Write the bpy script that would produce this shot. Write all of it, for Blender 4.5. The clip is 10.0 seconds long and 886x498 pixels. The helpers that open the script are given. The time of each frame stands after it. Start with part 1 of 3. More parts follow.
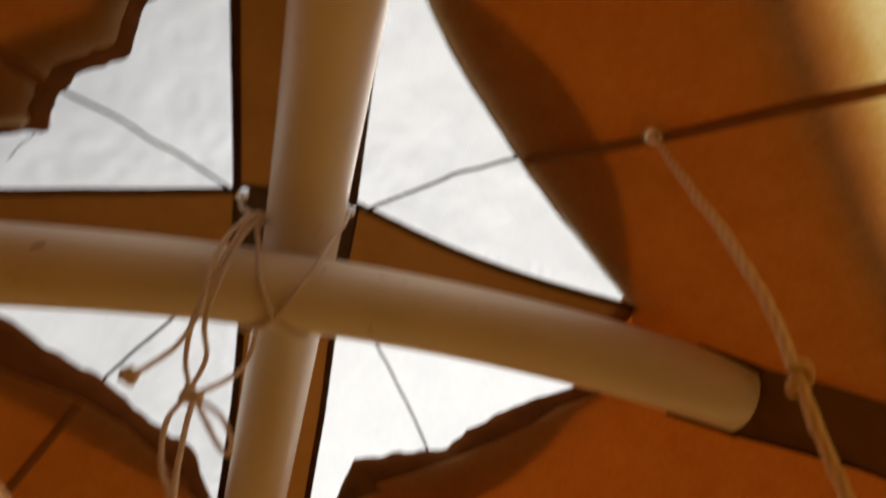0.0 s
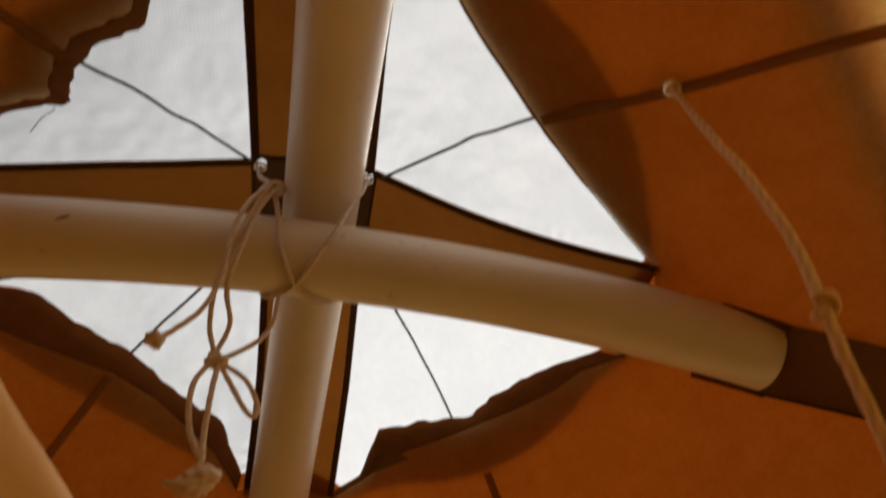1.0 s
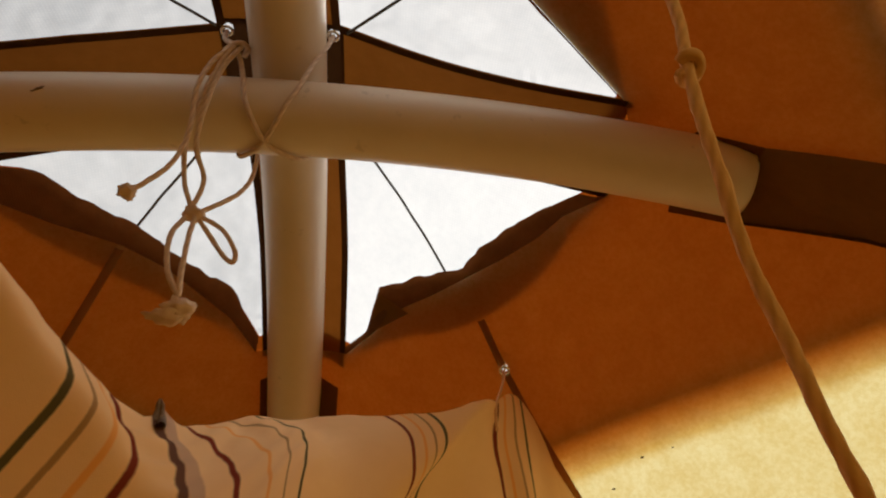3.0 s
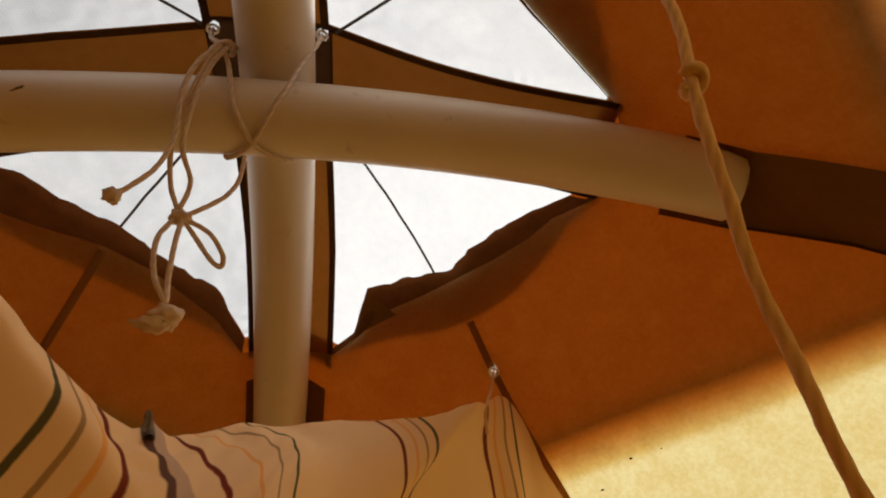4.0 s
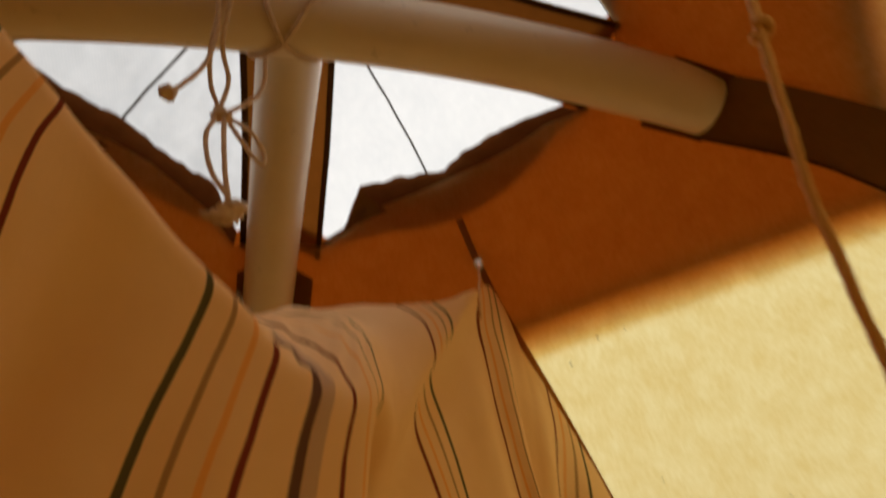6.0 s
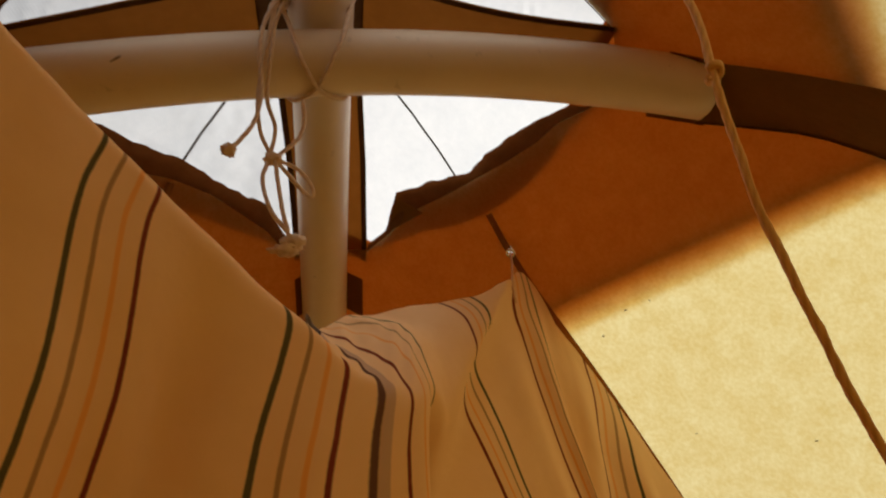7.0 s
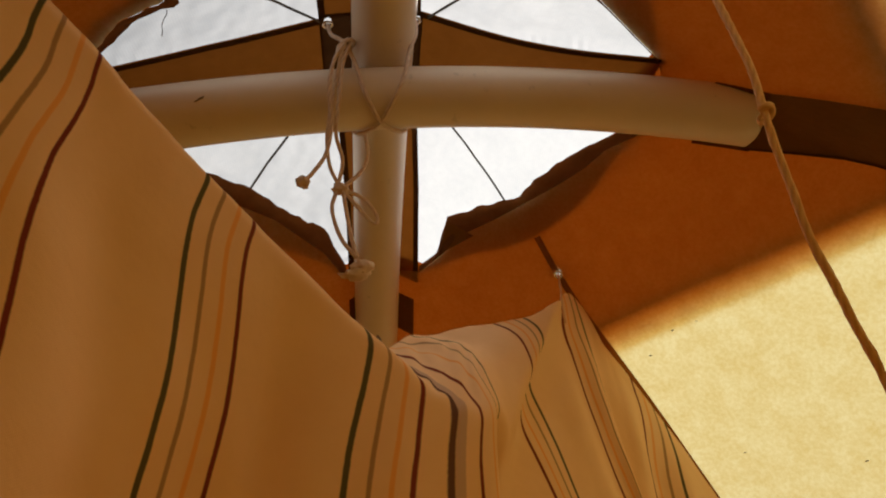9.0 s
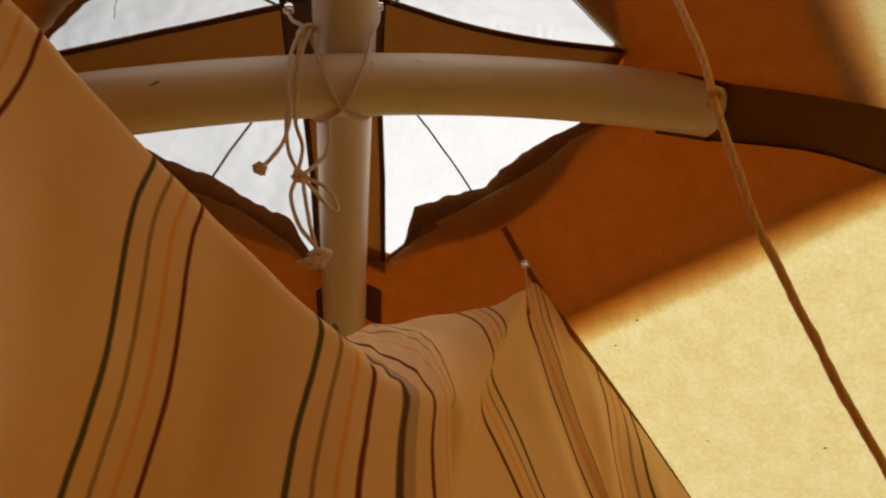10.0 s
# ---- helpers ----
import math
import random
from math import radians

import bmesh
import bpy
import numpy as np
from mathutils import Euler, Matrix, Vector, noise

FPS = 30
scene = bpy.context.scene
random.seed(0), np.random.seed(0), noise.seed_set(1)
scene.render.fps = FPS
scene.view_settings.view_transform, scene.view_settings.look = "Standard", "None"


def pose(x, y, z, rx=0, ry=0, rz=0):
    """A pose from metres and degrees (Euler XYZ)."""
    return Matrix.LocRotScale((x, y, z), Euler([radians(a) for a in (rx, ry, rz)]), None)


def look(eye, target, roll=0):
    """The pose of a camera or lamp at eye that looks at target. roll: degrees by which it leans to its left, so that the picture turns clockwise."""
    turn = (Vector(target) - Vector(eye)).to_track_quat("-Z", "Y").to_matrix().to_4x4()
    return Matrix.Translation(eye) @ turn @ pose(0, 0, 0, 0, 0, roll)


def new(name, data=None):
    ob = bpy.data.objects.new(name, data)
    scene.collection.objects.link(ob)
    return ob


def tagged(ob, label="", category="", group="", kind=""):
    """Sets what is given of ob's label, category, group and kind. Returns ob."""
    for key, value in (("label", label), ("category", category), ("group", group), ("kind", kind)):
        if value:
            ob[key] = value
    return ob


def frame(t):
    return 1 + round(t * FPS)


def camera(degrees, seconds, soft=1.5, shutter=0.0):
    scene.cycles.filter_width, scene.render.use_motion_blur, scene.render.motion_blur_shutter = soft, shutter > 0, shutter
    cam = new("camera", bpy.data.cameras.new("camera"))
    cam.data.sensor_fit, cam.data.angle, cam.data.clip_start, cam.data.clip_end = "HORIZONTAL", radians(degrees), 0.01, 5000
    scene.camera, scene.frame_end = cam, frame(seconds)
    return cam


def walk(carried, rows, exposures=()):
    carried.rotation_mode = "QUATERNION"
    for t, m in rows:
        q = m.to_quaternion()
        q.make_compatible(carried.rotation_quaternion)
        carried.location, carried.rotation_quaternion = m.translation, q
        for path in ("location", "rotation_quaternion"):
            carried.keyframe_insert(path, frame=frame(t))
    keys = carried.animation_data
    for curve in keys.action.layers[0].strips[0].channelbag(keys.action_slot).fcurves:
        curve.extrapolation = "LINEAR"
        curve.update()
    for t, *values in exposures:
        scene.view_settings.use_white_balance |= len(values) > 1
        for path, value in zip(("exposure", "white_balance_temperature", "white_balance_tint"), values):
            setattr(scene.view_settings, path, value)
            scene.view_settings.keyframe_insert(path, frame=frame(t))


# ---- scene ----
cam = camera(68.0, 10.0, soft=2.0, shutter=0.5)
PATH = [
    (0, (0.037, -0.29, 1.367), (0.312, 0.892, 2.956), 0.5),
    (0.2, (0.035, -0.313, 1.389), (0.329, 0.782, 3.036), -3.7),
    (0.4, (0.035, -0.33, 1.394), (0.257, 0.736, 3.072), -3.3),
    (0.5, (0.034, -0.329, 1.393), (0.269, 0.769, 3.048), -3.6),
    (0.8, (0.037, -0.308, 1.385), (0.318, 0.875, 2.973), -4.1),
    (1, (0.041, -0.279, 1.359), (0.26, 0.949, 2.922), 1.4),
    (1.2, (0.04, -0.273, 1.355), (0.266, 0.985, 2.894), 0.8),
    (1.5, (0.057, -0.27, 1.356), (0.274, 1.072, 2.823), 0.8),
    (2, (0.076, -0.272, 1.341), (0.16, 1.166, 2.729), 1.7),
    (2.5, (0.097, -0.278, 1.323), (0.162, 1.217, 2.651), 2.9),
    (3, (0.095, -0.269, 1.329), (0.202, 1.2, 2.682), 2.0),
    (3.2, (0.095, -0.268, 1.334), (0.221, 1.218, 2.667), 1.8),
    (4.5, (0.086, -0.271, 1.336), (0.253, 1.183, 2.698), 0.3),
    (5, (0.065, -0.254, 1.345), (0.201, 1.149, 2.764), 0.2),
    (5.3, (0.021, -0.227, 1.365), (0.447, 1.224, 2.673), -7.2),
    (5.5, (0.011, -0.211, 1.352), (0.485, 1.292, 2.584), -4.6),
    (5.8, (0.0, -0.262, 1.342), (0.431, 1.299, 2.516), -4.7),
    (6, (0.014, -0.293, 1.311), (0.469, 1.324, 2.397), -4.0),
    (6.2, (0.011, -0.323, 1.293), (0.439, 1.387, 2.238), -7.0),
    (7.3, (0.003, -0.369, 1.303), (0.28, 1.301, 2.368), -6.1),
    (7.5, (-0.004, -0.382, 1.299), (0.235, 1.278, 2.388), -5.5),
    (8, (-0.004, -0.387, 1.292), (0.244, 1.302, 2.333), -6.2),
    (8.5, (-0.007, -0.385, 1.297), (0.252, 1.278, 2.378), -7.1),
    (9, (-0.016, -0.381, 1.294), (0.224, 1.295, 2.36), -5.9),
    (9.5, (-0.013, -0.38, 1.293), (0.231, 1.29, 2.365), -6.4),
    (10, (-0.001, -0.377, 1.29), (0.296, 1.301, 2.338), -6.8),
]
walk(cam, [(t, look(eye, target, roll)) for t, eye, target, roll in PATH], [(0.0, 0.0), (0.6, 0.03), (1.1, -0.18), (2.0, -0.16), (2.5, -0.05), (4.5, 0.0), (5.5, -0.14), (6.2, -0.09), (10.0, -0.03)])

# ---- light ----
SUN_UP, SUN_ROUND = 60.0, 40.0
world = bpy.data.worlds.new("daylight")
scene.world = world
world.use_nodes = True
wn = world.node_tree.nodes
sky = wn.new("ShaderNodeTexSky")
sky.sky_type, sky.sun_disc = "NISHITA", False
sky.sun_elevation, sky.sun_rotation = radians(SUN_UP), radians(SUN_ROUND)
wn["Background"].inputs[1].default_value = 0.03
world.node_tree.links.new(sky.outputs[0], wn["Background"].inputs[0])
sun = new("sun", bpy.data.lights.new("sun", "SUN"))
sun.data.energy, sun.data.angle, sun.data.color = 4.85, radians(42), (1.0, 0.95, 0.86)
az = radians(SUN_ROUND)
sun.matrix_world = look(Vector((math.sin(az) * math.cos(radians(SUN_UP)), math.cos(az) * math.cos(radians(SUN_UP)), math.sin(radians(SUN_UP)))) * 20, (0, 0, 1.5))


# ---- materials ----
class Nodes:
    """A short way to write node materials."""

    def __init__(self, name):
        self.mat = bpy.data.materials.new(name)
        self.mat.use_nodes = True
        self.tree = self.mat.node_tree
        self.tree.nodes.clear()
        self.out = self.tree.nodes.new("ShaderNodeOutputMaterial")

    def add(self, kind, **values):
        n = self.tree.nodes.new(kind)
        for key, value in values.items():
            sock = n.inputs[int(key[1:])] if key[0] == "i" and key[1:].isdigit() else n.inputs[key.replace("_", " ")]
            if isinstance(value, bpy.types.NodeSocket):
                self.tree.links.new(value, sock)
            else:
                sock.default_value = value
        return n

    def math(self, op, a, b=0.0, clamp=False):
        n = self.tree.nodes.new("ShaderNodeMath")
        n.operation, n.use_clamp = op, clamp
        for k, value in enumerate((a, b)):
            if isinstance(value, bpy.types.NodeSocket):
                self.tree.links.new(value, n.inputs[k])
            else:
                n.inputs[k].default_value = value
        return n.outputs[0]

    def mix(self, fac, a, b):
        n = self.tree.nodes.new("ShaderNodeMix")
        n.data_type = "RGBA"
        for sock, value in ((n.inputs[0], fac), (n.inputs[6], a), (n.inputs[7], b)):
            if isinstance(value, bpy.types.NodeSocket):
                self.tree.links.new(value, sock)
            else:
                sock.default_value = value
        return n.outputs[2]

    def noise(self, scale, detail=3.0, rough=0.55, vector=None):
        n = self.add("ShaderNodeTexNoise", Scale=scale, Detail=detail, Roughness=rough)
        self.tree.links.new(vector or self.place(), n.inputs["Vector"])
        return n.outputs[0]

    def place(self):
        return self.add("ShaderNodeTexCoord").outputs["Object"]

    def ramp(self, fac, low, high):
        return self.add("ShaderNodeMapRange", Value=fac, From_Min=low, From_Max=high).outputs[0]

    def bump(self, height, strength, distance):
        return self.add("ShaderNodeBump", Strength=strength, Distance=distance, Height=height).outputs[0]

    def done(self, shader):
        self.tree.links.new(shader.outputs[0], self.out.inputs[0])
        return self.mat


def rgb(r, g, b):
    return (r, g, b, 1.0)


EYES = ((0.184, -0.154), (0.183, 0.192))


def pierced(n, shader, radius):
    """The same cloth with round holes punched at the roof's eyelets."""
    split = n.add("ShaderNodeSeparateXYZ", Vector=n.place())
    near = 1.0
    for x, y in EYES:
        dx, dy = n.math("SUBTRACT", split.outputs[0], x), n.math("SUBTRACT", split.outputs[1], y)
        far = n.math("SQRT", n.math("ADD", n.math("MULTIPLY", dx, dx), n.math("MULTIPLY", dy, dy)))
        near = n.math("MULTIPLY", n.math("GREATER_THAN", far, radius), near)
    hole = n.add("ShaderNodeBsdfTransparent")
    return n.add("ShaderNodeMixShader", i0=near, i1=hole.outputs[0], i2=shader.outputs[0])


def cloth_material(name, face, face2, through_a, through_b, share, weave=4200.0, blotch=9.0, fine=90.0, relief=0.2, sharp=0.2, holes=0.0, gaps=0.0, show=0.0):
    """Woven cloth: face colours seen by reflected light, through colours for light that shines through; share of the latter; gaps: open part of the weave."""
    n = Nodes(name)
    big, small = n.noise(blotch, 4), n.noise(fine, 3, 0.7)
    vec = n.place()
    threads = []
    for k in (0, 1):
        w = n.tree.nodes.new("ShaderNodeTexWave")
        w.bands_direction = "XY"[k]
        w.inputs["Scale"].default_value = weave / 20
        w.inputs["Distortion"].default_value = 1.2
        w.inputs["Detail Scale"].default_value = 3.0
        n.tree.links.new(vec, w.inputs["Vector"])
        threads.append(w.outputs["Fac"])
    thread = n.math("MULTIPLY", threads[0], threads[1])
    vary = n.math("ADD", n.math("MULTIPLY", n.ramp(big, 0.3, 0.7), 0.55), n.math("MULTIPLY", n.ramp(small, 0.5 - sharp, 0.5 + sharp), 0.45), True)
    if show:
        vary = n.math("ADD", n.math("MULTIPLY", vary, 1.0 - show), n.math("MULTIPLY", thread, show * 1.6), True)
    norm = n.bump(n.math("ADD", thread, n.math("MULTIPLY", small, 1.5)), relief, 0.0006)
    d = n.add("ShaderNodeBsdfDiffuse", Color=n.mix(vary, rgb(*face), rgb(*face2)), Normal=norm)
    t = n.add("ShaderNodeBsdfTranslucent", Color=n.mix(vary, rgb(*through_a), rgb(*through_b)), Normal=norm)
    both = n.add("ShaderNodeMixShader", i0=share, i1=d.outputs[0], i2=t.outputs[0])
    if gaps:
        clear = n.add("ShaderNodeBsdfTransparent")
        both = n.add("ShaderNodeMixShader", i0=gaps, i1=both.outputs[0], i2=clear.outputs[0])
    return n.done(pierced(n, both, holes) if holes else both)


CANVAS = cloth_material("ochre_canvas", (0.36, 0.20, 0.065), (0.43, 0.25, 0.09), (0.74, 0.57, 0.21), (0.87, 0.765, 0.40), 0.63, weave=5200, blotch=48, fine=260, relief=0.22, sharp=0.11, holes=0.0031)
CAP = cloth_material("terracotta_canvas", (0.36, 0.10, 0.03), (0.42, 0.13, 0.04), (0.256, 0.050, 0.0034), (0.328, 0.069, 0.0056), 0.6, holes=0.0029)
# Invented cloth for the unseen lower roof, tuned to dim and warm the inside.
BOUNCE_CANVAS = cloth_material("bounce_canvas", (0.30, 0.14, 0.05), (0.38, 0.18, 0.065), (0.50, 0.222, 0.018), (0.59, 0.268, 0.025), 0.58)
ARM = cloth_material("brown_canvas", (0.30, 0.15, 0.05), (0.36, 0.19, 0.07), (0.125, 0.037, 0.004), (0.165, 0.050, 0.006), 0.55)
FACING = cloth_material("doubled_canvas", (0.17, 0.078, 0.038), (0.27, 0.135, 0.070), (0.085, 0.028, 0.008), (0.12, 0.038, 0.008), 0.4, blotch=40)
DOUBLE = cloth_material("second_canvas_layer", (0.34, 0.17, 0.06), (0.40, 0.21, 0.08), (0.34, 0.130, 0.024), (0.41, 0.16, 0.031), 0.57)
HEM = cloth_material("hem_tape", (0.075, 0.037, 0.015), (0.115, 0.058, 0.023), (0.03, 0.012, 0.004), (0.05, 0.02, 0.007), 0.3)
POCKET = cloth_material("pocket_canvas", (0.18, 0.080, 0.028), (0.24, 0.11, 0.042), (0.06, 0.022, 0.004), (0.09, 0.032, 0.006), 0.4)
SEAM = cloth_material("seam_tape_cloth", (0.28, 0.135, 0.05), (0.36, 0.18, 0.07), (0.22, 0.070, 0.011), (0.28, 0.092, 0.016), 0.45, holes=0.0031)
BAND = cloth_material("grey_brown_webbing", (0.20, 0.098, 0.030), (0.26, 0.13, 0.042), (0.06, 0.03, 0.008), (0.09, 0.045, 0.012), 0.35, weave=900)
MESH = cloth_material("white_mesh_cloth", (0.80, 0.80, 0.79), (0.86, 0.86, 0.85), (0.79, 0.81, 0.84), (0.98, 0.98, 0.99), 0.88, weave=3200, blotch=26, fine=140, relief=0.10, gaps=0.24, show=0.25)


def penumbra_sheet(name, face, tint):
    """Clear sheet tinted unevenly, one step of the cap's painted soft shadow edge."""
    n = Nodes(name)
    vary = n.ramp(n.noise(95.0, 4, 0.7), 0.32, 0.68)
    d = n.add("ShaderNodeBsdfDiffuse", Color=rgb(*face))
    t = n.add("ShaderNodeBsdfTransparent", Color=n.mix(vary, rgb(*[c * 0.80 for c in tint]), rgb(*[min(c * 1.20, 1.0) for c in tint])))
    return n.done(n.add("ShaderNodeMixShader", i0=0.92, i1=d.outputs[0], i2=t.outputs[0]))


# Tints rise in five steps to imitate a penumbra round the cap.
PENUMBRA_TINTS = [penumbra_sheet("penumbra_tint", face, tint) for face, tint in (((0.38, 0.12, 0.03), (0.27, 0.062, 0.007)), ((0.40, 0.15, 0.05), (0.40, 0.140, 0.028)), ((0.42, 0.19, 0.06), (0.55, 0.26, 0.095)), ((0.45, 0.24, 0.09), (0.70, 0.43, 0.20)), ((0.48, 0.30, 0.12), (0.86, 0.67, 0.37)))]


def stripes_material():
    """Cream cotton with painted stripes, mirrored about a broad lilac one; the cloth's length runs in U, its drop in V, in metres."""
    n = Nodes("striped_cotton")
    uv = n.add("ShaderNodeUVMap").outputs[0]
    split = n.add("ShaderNodeSeparateXYZ", Vector=uv)
    wob = n.noise(11.0, 3, 0.5, uv)
    wob2 = n.noise(70.0, 3, 0.6, uv)
    u = n.math("ADD", split.outputs[0], n.math("ADD", n.math("MULTIPLY", n.math("SUBTRACT", wob, 0.5), 0.006), n.math("MULTIPLY", n.math("SUBTRACT", wob2, 0.5), 0.0006)))
    m = n.math("ABSOLUTE", u)
    k = n.math("MODULO", m, 0.1155)
    base = n.mix(n.ramp(n.noise(14.0, 4, 0.6, uv), 0.3, 0.7), rgb(0.88, 0.57, 0.30), rgb(0.95, 0.65, 0.38))
    color = base
    fray = n.noise(420.0, 2, 0.6, uv)

    middle = n.math("ABSOLUTE", n.math("SUBTRACT", split.outputs[0], 0.034))
    slim = n.add("ShaderNodeMapRange", Value=middle, From_Min=0.035, From_Max=0.018, To_Min=1.0, To_Max=1.7).outputs[0]

    def stripe(color, at, half, ink, strength, value=None):
        off = n.math("ABSOLUTE", n.math("SUBTRACT", k if value is None else value, at))
        off = n.math("MULTIPLY", off, slim)
        off = n.math("ADD", off, n.math("MULTIPLY", n.math("SUBTRACT", fray, 0.5), 0.0005))
        inside = n.math("MULTIPLY", n.add("ShaderNodeMapRange", Value=off, From_Min=half + 0.0004, From_Max=half - 0.0004).outputs[0], strength)
        return n.mix(inside, color, rgb(*ink))

    for at, half, ink, strength in ((0.0135, 0.0014, (0.16, 0.008, 0.009), 0.94), (0.0250, 0.0014, (0.90, 0.32, 0.02), 0.60), (0.0370, 0.0013, (0.22, 0.11, 0.045), 0.70), (0.0495, 0.0016, (0.045, 0.056, 0.030), 0.92)):
        color = stripe(color, at, half, ink, strength)
    color = stripe(color, 0.0040, 0.0024, (0.46, 0.31, 0.26), 0.68, split.outputs[0])
    color = stripe(color, 0.0005, 0.0015, (0.085, 0.034, 0.036), 0.92, split.outputs[0])
    thread = n.math("MULTIPLY", n.math("SINE", n.math("MULTIPLY", split.outputs[0], 5200.0)), n.math("SINE", n.math("MULTIPLY", split.outputs[1], 5200.0)))
    norm = n.bump(n.math("ADD", n.math("MULTIPLY", thread, 0.15), n.math("MULTIPLY", n.noise(160.0, 3, 0.6, uv), 2.0)), 0.2, 0.0005)
    d = n.add("ShaderNodeBsdfDiffuse", Color=color, Normal=norm)
    deep = n.tree.nodes.new("ShaderNodeMix")
    deep.data_type, deep.blend_type = "RGBA", "MULTIPLY"
    deep.inputs[0].default_value = 1.0
    n.tree.links.new(color, deep.inputs[6])
    deep.inputs[7].default_value = rgb(1.0, 0.86, 0.40)
    t = n.add("ShaderNodeBsdfTranslucent", Color=deep.outputs[2], Normal=norm)
    return n.done(n.add("ShaderNodeMixShader", i0=0.08, i1=d.outputs[0], i2=t.outputs[0]))


def solid(name, low, high, rough, metal=0.0, scale=30.0, relief=0.1, depth=0.0005):
    n = Nodes(name)
    v = n.noise(scale, 4, 0.6)
    p = n.add("ShaderNodeBsdfPrincipled", Base_Color=n.mix(n.ramp(v, 0.35, 0.7), rgb(*low), rgb(*high)), Metallic=metal)
    p.inputs["Roughness"].default_value = rough
    n.tree.links.new(n.bump(n.noise(scale * 9, 3, 0.6), relief, depth), p.inputs["Normal"])
    return n.done(p)


def pipe_material():
    """Off-white plastic pipe with faint grime and a few scuffs."""
    n = Nodes("white_plastic_pipe")
    grime = n.ramp(n.noise(7.0, 5, 0.65), 0.35, 0.75)
    scuff = n.ramp(n.noise(55.0, 3, 0.7), 0.66, 0.72)
    col = n.mix(n.math("MULTIPLY", scuff, 0.25), n.mix(grime, rgb(0.79, 0.64, 0.46), rgb(0.70, 0.55, 0.38)), rgb(0.28, 0.2, 0.12))
    p = n.add("ShaderNodeBsdfPrincipled", Base_Color=col, Roughness=0.42)
    n.tree.links.new(n.bump(n.noise(300.0, 3, 0.6), 0.05, 0.0004), p.inputs["Normal"])
    return n.done(p)


def rope_material(name, low, high, pitch):
    n = Nodes(name)
    uv = n.add("ShaderNodeUVMap").outputs[0]
    split = n.add("ShaderNodeSeparateXYZ", Vector=uv)
    twist = n.math("SINE", n.math("ADD", n.math("MULTIPLY", split.outputs[0], 18.85), n.math("MULTIPLY", split.outputs[1], 6.283 / pitch)))
    fluff = n.noise(900.0, 3, 0.7)
    v = n.math("ADD", n.math("MULTIPLY", n.ramp(twist, -1.0, 1.0), 0.55), n.math("MULTIPLY", fluff, 0.45))
    norm = n.bump(n.math("ADD", n.math("MULTIPLY", twist, 0.5), fluff), 0.35, 0.0005)
    d = n.add("ShaderNodeBsdfDiffuse", Color=n.mix(v, rgb(*low), rgb(*high)), Normal=norm)
    return n.done(d)


STRIPED = stripes_material()
PIPE = pipe_material()
NICKEL = solid("nickel_plate", (0.90, 0.88, 0.85), (0.97, 0.96, 0.94), 0.16, 1.0)
ROPE = rope_material("cotton_rope", (0.64, 0.41, 0.23), (0.88, 0.60, 0.38), 0.009)
CORD = rope_material("cotton_cord", (0.58, 0.42, 0.30), (0.82, 0.65, 0.50), 0.008)
LINE = rope_material("dark_cord", (0.09, 0.083, 0.075), (0.17, 0.16, 0.145), 0.006)
SCUFF = solid("dirt", (0.05, 0.03, 0.015), (0.09, 0.05, 0.02), 0.8)
RUB = solid("rubbed_grime", (0.16, 0.11, 0.065), (0.30, 0.22, 0.14), 0.7, 0.0, 1.5)
GREYCLOTH = cloth_material("grey_cotton", (0.07, 0.055, 0.055), (0.42, 0.34, 0.28), (0.10, 0.08, 0.07), (0.2, 0.16, 0.14), 0.2, blotch=150)
GRASS = solid("dry_meadow", (0.06, 0.08, 0.025), (0.13, 0.13, 0.05), 0.9, 0.0, 3.0, 0.6, 0.01)


# ---- mesh helpers ----
def mesh_from(name, verts, faces, uvs=None, smooth=True):
    me = bpy.data.meshes.new(name)
    me.from_pydata([tuple(v) for v in verts], [], faces)
    if uvs is not None:
        layer = me.uv_layers.new(name="UVMap")
        for loop in me.loops:
            layer.data[loop.index].uv = uvs[loop.vertex_index]
    if smooth:
        me.polygons.foreach_set("use_smooth", [True] * len(me.polygons))
    me.update()
    return me


def thing(name, label, category, kind="", group="", at=(0, 0, 0)):
    ob = new(name)
    ob.empty_display_size = 0.02
    ob.location = at
    return tagged(ob, label, category, group, kind)


def part(name, me, material, parent, label=""):
    ob = new(name, me)
    me.materials.append(material)
    ob.parent = parent
    return tagged(ob, label)


def grid(name, nu, nv, fn, closed=False, uv=None):
    """A sheet of nu x nv points, fn(u, v) with u and v from 0 to 1."""
    verts, uvs, faces = [], [], []
    for i in range(nu):
        for j in range(nv):
            a, b = i / (nu if closed else nu - 1), j / (nv - 1)
            verts.append(fn(a, b))
            uvs.append(uv(a, b) if uv else (a, b))
    for i in range(nu if closed else nu - 1):
        for j in range(nv - 1):
            k = (i + 1) % nu
            faces.append((i * nv + j, k * nv + j, k * nv + j + 1, i * nv + j + 1))
    return mesh_from(name, verts, faces, uvs)


def smooth_line(points, steps=8):
    """Points of a smooth line through the given ones."""
    pts = [Vector(p) for p in points]
    pts = [2 * pts[0] - pts[1]] + pts + [2 * pts[-1] - pts[-2]]
    out = []
    for i in range(1, len(pts) - 2):
        p0, p1, p2, p3 = pts[i - 1:i + 3]
        for s in range(steps):
            t = s / steps
            out.append(0.5 * ((2 * p1) + (p2 - p0) * t + (2 * p0 - 5 * p1 + 4 * p2 - p3) * t * t + (3 * p1 - p0 - 3 * p2 + p3) * t ** 3))
    out.append(pts[-2])
    return out


